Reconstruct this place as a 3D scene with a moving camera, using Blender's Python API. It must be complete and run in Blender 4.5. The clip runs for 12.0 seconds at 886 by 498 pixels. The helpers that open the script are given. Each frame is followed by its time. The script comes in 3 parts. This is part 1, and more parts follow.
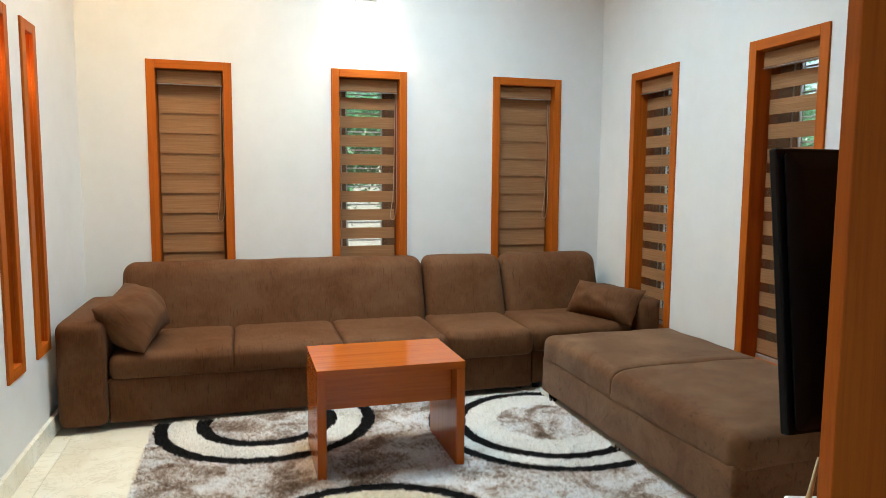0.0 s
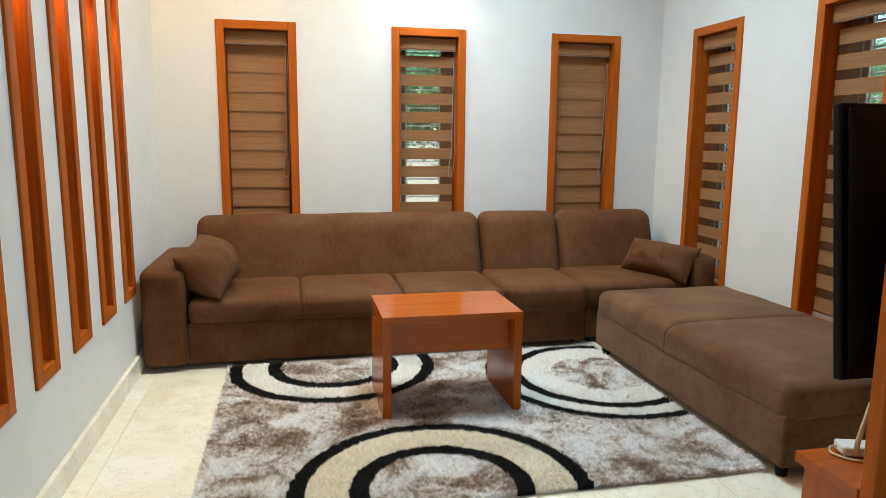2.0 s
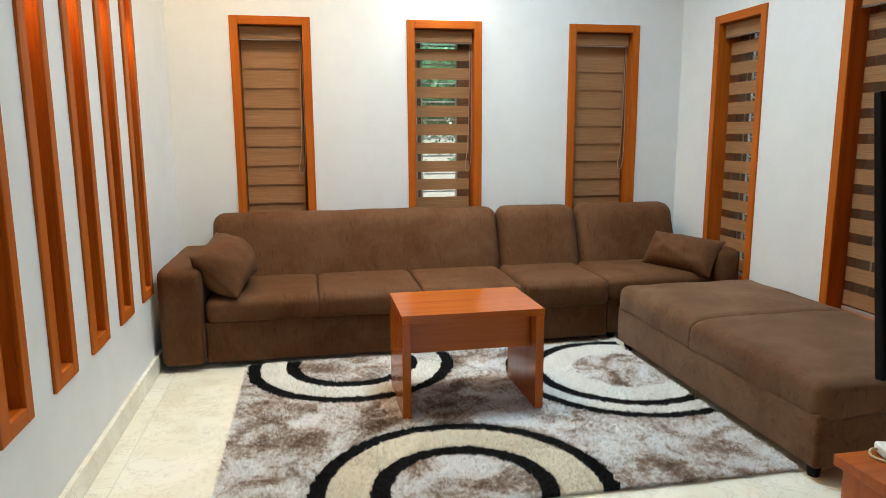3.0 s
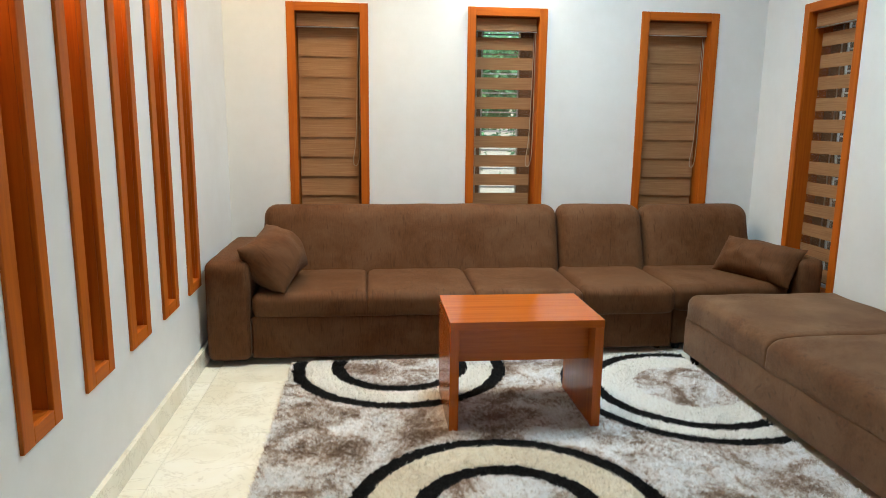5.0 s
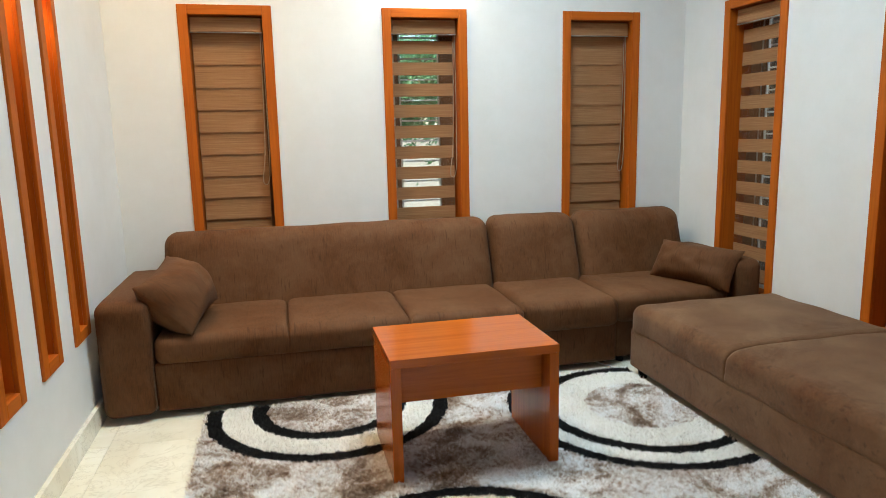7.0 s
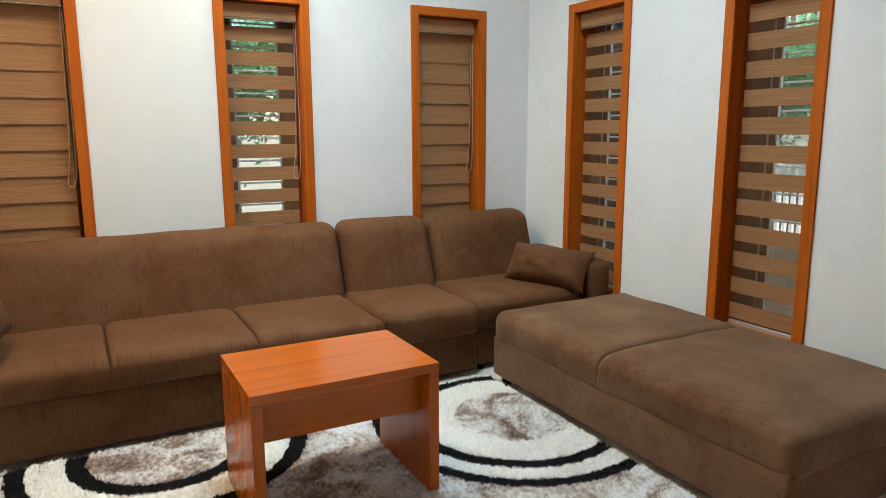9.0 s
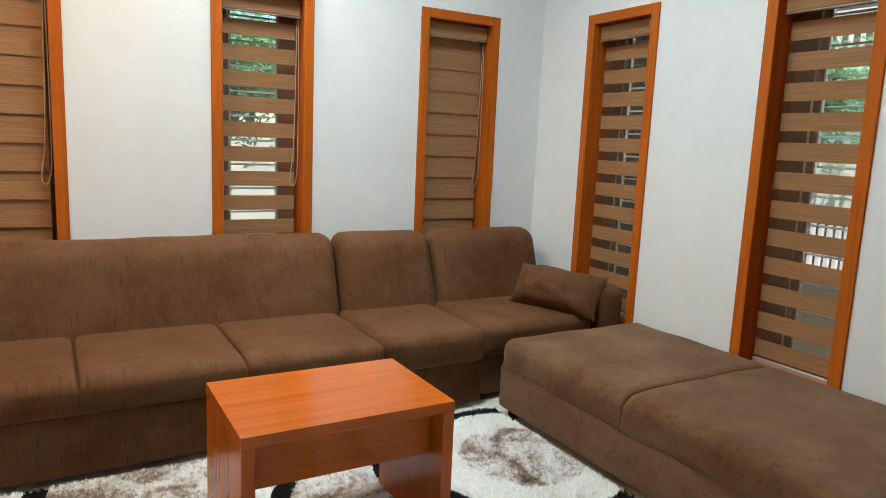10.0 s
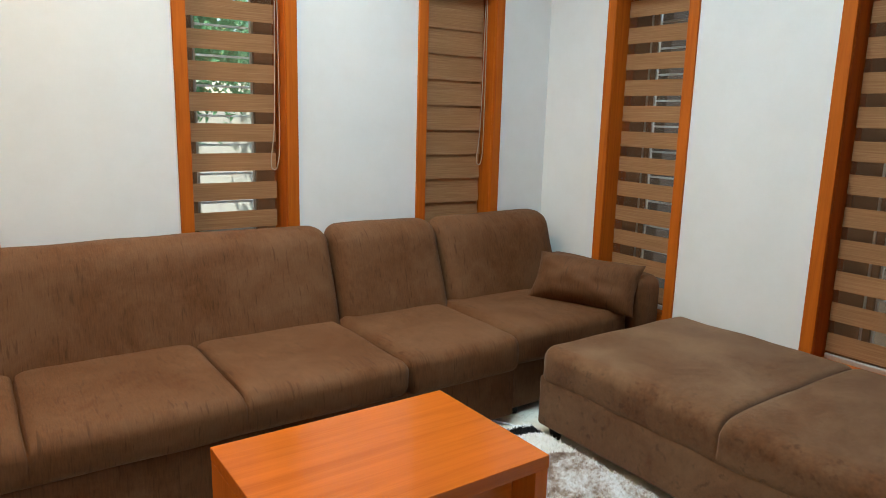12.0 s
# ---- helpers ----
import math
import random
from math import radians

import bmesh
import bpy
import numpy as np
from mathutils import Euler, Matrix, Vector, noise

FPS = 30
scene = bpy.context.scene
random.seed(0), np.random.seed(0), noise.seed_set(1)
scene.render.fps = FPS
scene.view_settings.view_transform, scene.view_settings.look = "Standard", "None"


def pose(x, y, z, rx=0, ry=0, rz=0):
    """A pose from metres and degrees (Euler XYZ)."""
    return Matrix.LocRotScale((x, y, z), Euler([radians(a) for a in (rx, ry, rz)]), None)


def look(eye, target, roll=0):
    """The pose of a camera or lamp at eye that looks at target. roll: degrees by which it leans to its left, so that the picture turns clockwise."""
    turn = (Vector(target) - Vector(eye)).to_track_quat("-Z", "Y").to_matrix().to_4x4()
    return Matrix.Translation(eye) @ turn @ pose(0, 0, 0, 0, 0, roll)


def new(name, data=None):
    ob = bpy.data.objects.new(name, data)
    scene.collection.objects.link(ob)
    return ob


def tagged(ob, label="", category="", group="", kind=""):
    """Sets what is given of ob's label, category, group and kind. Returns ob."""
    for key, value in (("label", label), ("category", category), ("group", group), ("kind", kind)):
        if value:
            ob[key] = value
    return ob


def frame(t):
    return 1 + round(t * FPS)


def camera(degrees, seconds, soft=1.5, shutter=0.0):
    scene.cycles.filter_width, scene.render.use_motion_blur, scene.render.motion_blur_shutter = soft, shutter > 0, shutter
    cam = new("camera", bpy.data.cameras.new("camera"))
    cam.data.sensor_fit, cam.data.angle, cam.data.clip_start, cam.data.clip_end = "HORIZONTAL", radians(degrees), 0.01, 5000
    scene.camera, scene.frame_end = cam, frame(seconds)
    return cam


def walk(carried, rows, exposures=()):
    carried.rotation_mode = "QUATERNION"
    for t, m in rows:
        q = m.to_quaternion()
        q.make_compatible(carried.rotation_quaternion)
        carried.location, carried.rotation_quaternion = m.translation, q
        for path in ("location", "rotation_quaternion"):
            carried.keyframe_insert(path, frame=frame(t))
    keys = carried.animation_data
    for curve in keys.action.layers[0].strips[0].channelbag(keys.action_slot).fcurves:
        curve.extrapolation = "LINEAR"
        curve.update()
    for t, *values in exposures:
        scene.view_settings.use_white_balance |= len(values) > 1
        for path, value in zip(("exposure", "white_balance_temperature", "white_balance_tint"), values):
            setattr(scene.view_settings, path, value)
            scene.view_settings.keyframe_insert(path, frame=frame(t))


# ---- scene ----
cam = camera(65.8, 12.0, soft=0.7)
PATH = [
    (0, (0.144, -0.023, 1.341), (0.704, 1.887, 1.14), 0.4),
    (0.5, (0.07, -0.066, 1.335), (0.587, 1.85, 1.087), -0.0),
    (1, (0.048, -0.096, 1.333), (0.516, 1.827, 1.045), 0.2),
    (1.5, (0.049, -0.113, 1.324), (0.463, 1.817, 1.001), -0.0),
    (2, (0.058, -0.132, 1.325), (0.477, 1.798, 1.008), 0.5),
    (2.5, (0.04, -0.106, 1.32), (0.457, 1.823, 0.993), 0.0),
    (3, (0.052, -0.071, 1.331), (0.427, 1.865, 0.995), -0.3),
    (3.5, (0.097, -0.026, 1.318), (0.339, 1.926, 0.961), -0.0),
    (3.7, (0.131, -0.023, 1.317), (0.306, 1.935, 0.95), 0.1),
    (5.3, (0.096, 0.164, 1.354), (0.313, 2.118, 0.99), 0.8),
    (5.5, (0.058, 0.185, 1.351), (0.307, 2.146, 1.043), 0.1),
    (6, (0.029, 0.241, 1.349), (0.299, 2.2, 1.048), -0.2),
    (6.5, (0.052, 0.357, 1.344), (0.356, 2.298, 0.97), -0.1),
    (6.7, (0.078, 0.411, 1.347), (0.448, 2.355, 0.991), -0.7),
    (8.3, (0.051, 0.686, 1.362), (0.77, 2.524, 1.038), -0.6),
    (8.5, (0.037, 0.715, 1.354), (0.834, 2.518, 1.019), -0.9),
    (9, (0.006, 0.817, 1.343), (0.941, 2.551, 0.997), -0.2),
    (9.5, (0.045, 0.974, 1.343), (1.1, 2.65, 1.062), -0.1),
    (10, (0.015, 1.129, 1.331), (1.006, 2.839, 1.02), 2.5),
    (10.5, (-0.05, 1.321, 1.337), (1.145, 2.883, 0.975), -0.4),
    (11, (-0.055, 1.491, 1.335), (1.233, 2.977, 0.973), 0.4),
    (11.5, (0.0, 1.68, 1.329), (1.248, 3.216, 1.043), 0.7),
    (12, (0.006, 1.799, 1.316), (1.134, 3.405, 0.934), 1.5),
]
EXPOSURES = [(0.0, 1.44), (12.0, 1.44)]
walk(cam, [(t, look(eye, target, roll)) for t, eye, target, roll in PATH], EXPOSURES)

# ---------------------------------------------------------------- world and light
world = bpy.data.worlds.new("sky")
scene.world = world
world.use_nodes = True
wn = world.node_tree
sky = wn.nodes.new("ShaderNodeTexSky")
sky.sky_type = "NISHITA"
sky.sun_disc = False
sky.sun_elevation = radians(70)
sky.sun_rotation = radians(219)
wn.links.new(sky.outputs[0], wn.nodes["Background"].inputs[0])
wn.nodes["Background"].inputs[1].default_value = 0.15


def lamp(name, kind, m, watts, color, **settings):
    data = bpy.data.lights.new(name, kind)
    data.energy, data.color = watts, color
    if kind == "AREA":
        data.shape = "RECTANGLE"
        data.size, data.size_y = settings["size"]
        data.spread = radians(settings.get("spread", 180))
    elif kind == "SPOT":
        data.spot_size, data.spot_blend, data.shadow_soft_size = radians(settings["cone"]), settings["blend"], settings["soft"]
    elif kind == "SUN":
        data.angle = radians(settings["angle"])
    else:
        data.shadow_soft_size = settings["soft"]
    ob = new(name, data)
    ob.matrix_world = m
    return ob


CEIL = 3.8
BACK, RIGHT, LEFT, REAR = 4.815, 2.835, -0.836, -3.0
sun = lamp("sun", "SUN", look((0, 0, 0), (0.20, 0.25, -0.90)), 5.0, (1, 0.95, 0.87), angle=0.6)
# fill light added behind the camera, in an opening put into the unseen wall
lamp("rear_daylight", "AREA", look((1.0, REAR + 0.12, 1.55), (1.0, 5, 1.4)), 0.9, (0.60, 0.84, 1.0), size=(1.7, 1.4))
# flush ceiling light over the seating, unseen and guessed from the table's shadow; small wall lamp over the middle
# window, spots in the niches
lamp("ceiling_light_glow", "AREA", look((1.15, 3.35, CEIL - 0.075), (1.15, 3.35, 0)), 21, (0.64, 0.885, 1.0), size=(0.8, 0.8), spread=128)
lamp("wall_lamp_glow", "SPOT", look((0.985, BACK - 0.06, 2.42), (0.985, BACK - 0.045, 0.5)), 11, (1.0, 0.93, 0.8), cone=160, blend=0.8, soft=0.03)

# warm downlight in the ceiling over the sofa's arm
lamp("downlight_glow", "SPOT", look((-0.40, 3.72, CEIL - 0.03), (-0.40, 3.72, 0)), 72, (1.0, 0.72, 0.38), cone=135, blend=0.9, soft=0.05)

# ---------------------------------------------------------------- materials


class Mat:
    """A node material with a Principled shader and short ways to add nodes."""

    def __init__(self, name, color=(0.8, 0.8, 0.8), rough=0.6, metal=0.0, spec=0.5):
        self.m = bpy.data.materials.new(name)
        self.m.use_nodes = True
        self.t = self.m.node_tree
        self.p = self.t.nodes["Principled BSDF"]
        self.put("Base Color", (*color, 1)), self.put("Roughness", rough), self.put("Metallic", metal), self.put("Specular IOR Level", spec)

    def put(self, key, value):
        self.p.inputs[key].default_value = value

    def node(self, kind, **sockets):
        n = self.t.nodes.new(kind)
        for k, v in sockets.items():
            self.set(n, k, v)
        return n

    def set(self, n, key, v):
        key = int(key[1:]) if key[0] == "i" and key[1:].isdigit() else key.replace("_", " ")
        if hasattr(v, "is_output"):
            self.t.links.new(v, n.inputs[key])
        else:
            n.inputs[key].default_value = v

    def link(self, out, key):
        self.t.links.new(out, self.p.inputs[key])

    def coords(self, scale=(1, 1, 1), jitter=False):
        c = self.node("ShaderNodeTexCoord").outputs["Object"]
        if jitter:
            r = self.node("ShaderNodeObjectInfo").outputs["Random"]
            a = self.node("ShaderNodeVectorMath")
            a.operation = "ADD"
            s = self.node("ShaderNodeVectorMath", i1=(7.0, 5.0, 11.0))
            s.operation = "MULTIPLY"
            self.set(s, "i0", r)
            self.set(a, "i0", c), self.set(a, "i1", s.outputs[0])
            c = a.outputs[0]
        return self.node("ShaderNodeMapping", Vector=c, Scale=scale).outputs[0]

    def noise(self, vec, scale=5.0, detail=4.0, rough=0.55, distort=0.0):
        return self.node("ShaderNodeTexNoise", Vector=vec, Scale=scale, Detail=detail, Roughness=rough, Distortion=distort).outputs["Fac"]

    def ramp(self, fac, stops):
        n = self.node("ShaderNodeValToRGB", Fac=fac)
        els = n.color_ramp.elements
        while len(els) < len(stops):
            els.new(0.5)
        for e, (pos, col) in zip(els, stops):
            e.position, e.color = pos, (*col, 1) if len(col) == 3 else col
        return n.outputs["Color"]

    def mix(self, fac, a, b, mode="MIX"):
        n = self.t.nodes.new("ShaderNodeMix")
        n.data_type, n.blend_type = "RGBA", mode
        for sock, v in ((n.inputs[0], fac), (n.inputs[6], a), (n.inputs[7], b)):
            if hasattr(v, "is_output"):
                self.t.links.new(v, sock)
            else:
                sock.default_value = v if not isinstance(v, tuple) or len(v) == 4 else (*v, 1)
        return n.outputs[2]

    def math(self, op, a, b=0.0, c=0.0):
        n = self.node("ShaderNodeMath", i0=a, i1=b, i2=c)
        n.operation = op
        return n.outputs[0]

    def bump(self, height, strength=0.2, distance=0.01):
        n = self.node("ShaderNodeBump", Height=height, Strength=strength, Distance=distance)
        self.link(n.outputs[0], "Normal")


def make_paint(name, color):
    a = Mat(name, color, 0.62, spec=0.3)
    v = a.coords()
    big, fine = a.noise(v, 0.9, 5, 0.6), a.noise(v, 160, 2)
    dirt = a.ramp(a.noise(v, 3.5, 6, 0.7), [(0.35, (0.955, 0.95, 0.94)), (0.62, (1, 1, 1))])
    c = a.mix(a.math("MULTIPLY", big, 0.12), color, tuple(k * 0.86 for k in color))
    a.link(a.mix(1.0, c, dirt, "MULTIPLY"), "Base Color")
    a.bump(a.mix(0.35, fine, a.noise(v, 22, 3)), 0.12, 0.004)
    return a.m


def make_wood(name, axis, light, dark, rough=0.5, coat=0.0):
    a = Mat(name, light, rough, spec=0.2)
    stretch = [26.0, 26.0, 26.0]
    stretch["xyz".index(axis)] = 1.1
    v = a.coords(tuple(stretch), jitter=True)
    grain = a.noise(v, 1.6, 8, 0.62, 0.6)
    pores = a.noise(v, 9, 3, 0.6)
    broad = a.noise(a.coords((1.4, 1.4, 1.4), jitter=True), 2.0, 3)
    c = a.ramp(grain, [(0.30, dark), (0.52, light), (0.75, tuple(min(1, k * 1.18) for k in light))])
    c = a.mix(a.math("MULTIPLY", broad, 0.35), c, dark)
    c = a.mix(a.math("MULTIPLY", pores, 0.14), c, tuple(k * 0.4 for k in dark))
    a.link(c, "Base Color")
    a.link(a.math("MULTIPLY_ADD", grain, 0.12, rough - 0.05), "Roughness")
    a.put("Coat Weight", coat), a.put("Coat Roughness", 0.09)
    a.bump(a.mix(0.5, grain, pores), 0.06, 0.002)
    return a.m


def make_fabric(name, color, worn, run=(150, 16, 16), sheen=0.03, patch=0.6):
    """Short-pile chenille: fine threads, scattered dark dashes, large patches brushed lighter."""
    a = Mat(name, color, 0.72, spec=0.15)
    v = a.coords(run, jitter=True)
    pile = a.noise(v, 1.5, 6, 0.66)
    dash = a.noise(a.coords(tuple(k * 0.55 for k in run), jitter=True), 1.3, 3, 0.5)
    flat = a.coords((1, 1, 1), jitter=True)
    brush = a.noise(flat, 3.2, 7, 0.66, 0.5)
    spots = a.noise(flat, 9.0, 5, 0.7, 0.4)
    weave = a.noise(flat, 520, 2)
    c = a.ramp(pile, [(0.30, tuple(k * 0.66 for k in color)), (0.5, color), (0.70, tuple(k * 1.28 for k in color))])
    c = a.mix(a.ramp(brush, [(0.36, (0, 0, 0)), (0.68, (patch, patch, patch))]), c, worn)
    c = a.mix(a.ramp(spots, [(0.50, (0, 0, 0)), (0.74, (0.30, 0.30, 0.30))]), c, tuple(k * 1.25 for k in worn))
    c = a.mix(a.ramp(dash, [(0.61, (0, 0, 0)), (0.70, (0.5, 0.5, 0.5))]), c, tuple(k * 0.42 for k in color))
    c = a.mix(a.math("MULTIPLY", weave, 0.3), c, tuple(k * 0.5 for k in color))
    a.link(c, "Base Color")
    a.link(a.math("MULTIPLY_ADD", brush, -0.12, 0.78), "Roughness")
    a.put("Sheen Weight", sheen), a.put("Sheen Roughness", 0.45), a.put("Sheen Tint", (0.98, 0.86, 0.74, 1))
    a.bump(a.mix(0.45, pile, weave), 0.5, 0.004)
    return a.m


def make_marble():
    a = Mat("cream_marble", (0.72, 0.68, 0.57), 0.16)
    v = a.coords((1, 1, 1), jitter=True)
    cloud = a.noise(v, 2.2, 6, 0.6, 1.2)
    vein = a.math("ABSOLUTE", a.math("SUBTRACT", a.noise(v, 6.5, 9, 0.7, 0.7), 0.5))
    c = a.ramp(cloud, [(0.3, (0.76, 0.71, 0.58)), (0.55, (0.85, 0.82, 0.71)), (0.75, (0.89, 0.87, 0.80))])
    c = a.mix(a.ramp(vein, [(0.0, (0.45, 0.45, 0.45)), (0.016, (0, 0, 0))]), c, (0.46, 0.40, 0.31))
    a.link(c, "Base Color")
    a.link(a.math("MULTIPLY_ADD", cloud, 0.18, 0.10), "Roughness")
    return a.m


def make_blind_fabric():
    a = Mat("woven_blind_fabric", (0.34, 0.21, 0.115), 0.8, spec=0.2)
    v = a.coords((3, 30, 190), jitter=True)
    thread = a.noise(v, 1.5, 6, 0.65)
    c = a.ramp(thread, [(0.3, (0.28, 0.132, 0.055)), (0.55, (0.42, 0.215, 0.098)), (0.75, (0.53, 0.305, 0.155))])
    c = a.mix(a.math("MULTIPLY", a.noise(a.coords(), 260, 2), 0.25), c, (0.16, 0.09, 0.05))
    a.link(c, "Base Color")
    a.bump(thread, 0.3, 0.002)
    tr = a.node("ShaderNodeBsdfTranslucent", Color=(0.40, 0.23, 0.11, 1))
    mx = a.node("ShaderNodeMixShader", Fac=0.16)
    a.t.links.new(a.p.outputs[0], mx.inputs[1]), a.t.links.new(tr.outputs[0], mx.inputs[2])
    a.t.links.new(mx.outputs[0], a.t.nodes["Material Output"].inputs[0])
    return a.m


def make_sheer():
    a = Mat("sheer_blind_mesh", (0.22, 0.14, 0.085), 0.8, spec=0.1)
    tr = a.node("ShaderNodeBsdfTransparent", Color=(1, 0.98, 0.95, 1))
    mx = a.node("ShaderNodeMixShader", Fac=0.86)
    a.t.links.new(a.p.outputs[0], mx.inputs[1]), a.t.links.new(tr.outputs[0], mx.inputs[2])
    a.t.links.new(mx.outputs[0], a.t.nodes["Material Output"].inputs[0])
    return a.m


def make_rug():
    """Long-pile rug: mottled taupe field, three rings of black and cream."""
    a = Mat("shaggy_rug_pile", (0.4, 0.35, 0.3), 0.9, spec=0.15)
    v = a.coords()
    sep = a.node("ShaderNodeSeparateXYZ", Vector=v)
    wob = a.math("MULTIPLY", a.math("SUBTRACT", a.noise(v, 34, 2), 0.5), 0.035)

    def dist(cx, cy):
        dx, dy = a.math("SUBTRACT", sep.outputs[0], cx), a.math("SUBTRACT", sep.outputs[1], cy)
        return a.math("ADD", a.math("SQRT", a.math("ADD", a.math("MULTIPLY", dx, dx), a.math("MULTIPLY", dy, dy))), wob)

    def band(d, lo, hi):
        return a.math("MULTIPLY", a.math("GREATER_THAN", d, lo), a.math("LESS_THAN", d, hi))

    mott = a.noise(v, 5.2, 5, 0.62, 0.8)
    tuft = a.noise(v, 48, 4, 0.68)
    blot = a.math("ADD", a.math("MULTIPLY", mott, 0.6), a.math("MULTIPLY", tuft, 0.4))
    taupe = a.ramp(blot, [(0.38, (0.22, 0.145, 0.105)), (0.46, (0.47, 0.365, 0.30)), (0.51, (0.78, 0.73, 0.70)), (0.57, (0.95, 0.95, 0.96))])
    cream = a.ramp(tuft, [(0.3, (0.82, 0.73, 0.58)), (0.6, (0.96, 0.91, 0.80))])
    white = a.ramp(tuft, [(0.3, (0.86, 0.83, 0.78)), (0.6, (0.97, 0.96, 0.93))])
    black = a.ramp(tuft, [(0.3, (0.006, 0.006, 0.007)), (0.7, (0.022, 0.021, 0.022))])
    c = taupe
    for cx, cy, r0, r1, r2, r3, fill in ((0.580, 2.238, 0.278, 0.352, 0.517, 0.582, cream), (0.255, 3.742, 0.298, 0.372, 0.512, 0.582, white)):
        d = dist(cx, cy)
        c = a.mix(band(d, r0, r3), c, black)
        c = a.mix(band(d, r1, r2), c, fill)
    d2, d3 = dist(1.745, 3.333), dist(1.728, 3.330)
    c = a.mix(a.math("LESS_THAN", d2, 0.668), c, black)
    c = a.mix(a.math("LESS_THAN", d2, 0.608), c, white)
    c = a.mix(a.math("LESS_THAN", d3, 0.512), c, black)
    c = a.mix(a.math("LESS_THAN", d3, 0.448), c, white)
    c = a.mix(a.math("LESS_THAN", d3, 0.27), c, taupe)
    a.link(c, "Base Color")
    shade = a.node("ShaderNodeNewGeometry").outputs["Random Per Island"]
    c = a.mix(1.0, c, a.ramp(shade, [(0.0, (0.70, 0.68, 0.66)), (0.25, (0.96, 0.96, 0.96)), (1.0, (1, 1, 1))]), "MULTIPLY")
    a.link(c, "Base Color")
    tr = a.node("ShaderNodeBsdfTranslucent", Color=c)
    mx = a.node("ShaderNodeMixShader", Fac=0.22)
    a.t.links.new(a.p.outputs[0], mx.inputs[1]), a.t.links.new(tr.outputs[0], mx.inputs[2])
    a.t.links.new(mx.outputs[0], a.t.nodes["Material Output"].inputs[0])
    return a.m


def make_leaf(name, lo, hi):
    a = Mat(name, hi, 0.5, spec=0.3)
    r = a.node("ShaderNodeNewGeometry").outputs["Random Per Island"]
    a.link(a.ramp(r, [(0.0, lo), (1.0, hi)]), "Base Color")
    tr = a.node("ShaderNodeBsdfTranslucent", Color=(*[k * 1.3 for k in hi], 1))
    mx = a.node("ShaderNodeMixShader", Fac=0.5)
    a.t.links.new(a.p.outputs[0], mx.inputs[1]), a.t.links.new(tr.outputs[0], mx.inputs[2])
    a.t.links.new(mx.outputs[0], a.t.nodes["Material Output"].inputs[0])
    return a.m


def make_glow(name, color, power):
    a = Mat(name, color, 0.4)
    a.put("Emission Color", (*color, 1)), a.put("Emission Strength", power)
    return a.m


def make_rough(name, color, rough=0.8, scale=6.0, vary=0.3, metal=0.0):
    a = Mat(name, color, rough, metal)
    v = a.coords()
    n = a.noise(v, scale, 6, 0.65)
    a.link(a.mix(a.math("MULTIPLY", n, vary * 2), tuple(min(1, k * (1 + vary * 0.5)) for k in color), tuple(k * (1 - vary) for k in color)), "Base Color")
    a.link(a.math("MULTIPLY_ADD", n, 0.15, rough - 0.07), "Roughness")
    a.bump(a.noise(v, scale * 14, 3), 0.15, 0.003)
    return a.m


def make_glass():
    a = Mat("window_glass", (0.9, 0.96, 0.95), 0.02)
    a.put("Transmission Weight", 1.0), a.put("IOR", 1.45)
    return a.m


PAINT = make_paint("white_wall_paint", (0.76, 0.765, 0.76))
CEILING_PAINT = make_paint("white_ceiling_paint", (0.74, 0.745, 0.74))
TEAK, TEAK_DARK = (0.50, 0.118, 0.008), (0.37, 0.076, 0.005)
WOOD = {k: make_wood("teak_grain_" + k, k, TEAK, TEAK_DARK) for k in "xyz"}
TABLE_WOOD = {k: make_wood("polished_teak_grain_" + k, k, (0.46, 0.105, 0.009), (0.37, 0.076, 0.006), 0.22, 0.2) for k in "xyz"}
SOFA = make_fabric("brown_chenille", (0.102, 0.037, 0.0118), (0.172, 0.085, 0.041))
# worn pale patches, lightened further for the brighter light falling on the ottoman
OTTOMAN_FABRIC = make_fabric("worn_brightened_chenille", (0.099, 0.037, 0.0118), (0.205, 0.113, 0.058), (70, 40, 40), 0.22, 0.8)
SEAM = make_rough("brown_piping", (0.08, 0.043, 0.024), 0.9, 40)
MARBLE = make_marble()
BLIND, SHEER = make_blind_fabric(), make_sheer()
RUG = make_rug()
BLACK_PLASTIC = make_rough("black_plastic", (0.005, 0.005, 0.006), 0.5, 20, 0.3)
BLACK_PLASTIC.node_tree.nodes["Principled BSDF"].inputs["Specular IOR Level"].default_value = 0.15
SCREEN = Mat("dark_screen", (0.006, 0.006, 0.008), 0.08).m
WHITE_PLASTIC = make_rough("white_plastic", (0.78, 0.79, 0.80), 0.35, 12, 0.06)
CABLE = make_rough("yellowed_cable", (0.68, 0.55, 0.30), 0.5, 20, 0.1)
CORD = make_rough("beige_cord", (0.42, 0.32, 0.22), 0.7, 60, 0.2)
ALU = make_rough("dull_aluminium", (0.55, 0.55, 0.54), 0.4, 30, 0.12, 0.8)
SASH = make_rough("dark_sash_wood", (0.20, 0.085, 0.030), 0.5, 18, 0.3)
GLASS = make_glass()
LAMP_GLOW = make_glow("lamp_glass", (1.0, 0.94, 0.82), 14.0)
NICHE_GLOW = make_glow("niche_lamp", (1.0, 0.62, 0.22), 12.0)
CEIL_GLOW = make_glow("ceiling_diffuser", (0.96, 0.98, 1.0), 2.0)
LEAF = [make_leaf("leaf_green", (0.09, 0.22, 0.12), (0.17, 0.40, 0.22)), make_leaf("leaf_deep", (0.07, 0.18, 0.11), (0.14, 0.34, 0.20))]
BARK = make_rough("bark", (0.16, 0.11, 0.075), 0.9, 14, 0.5)
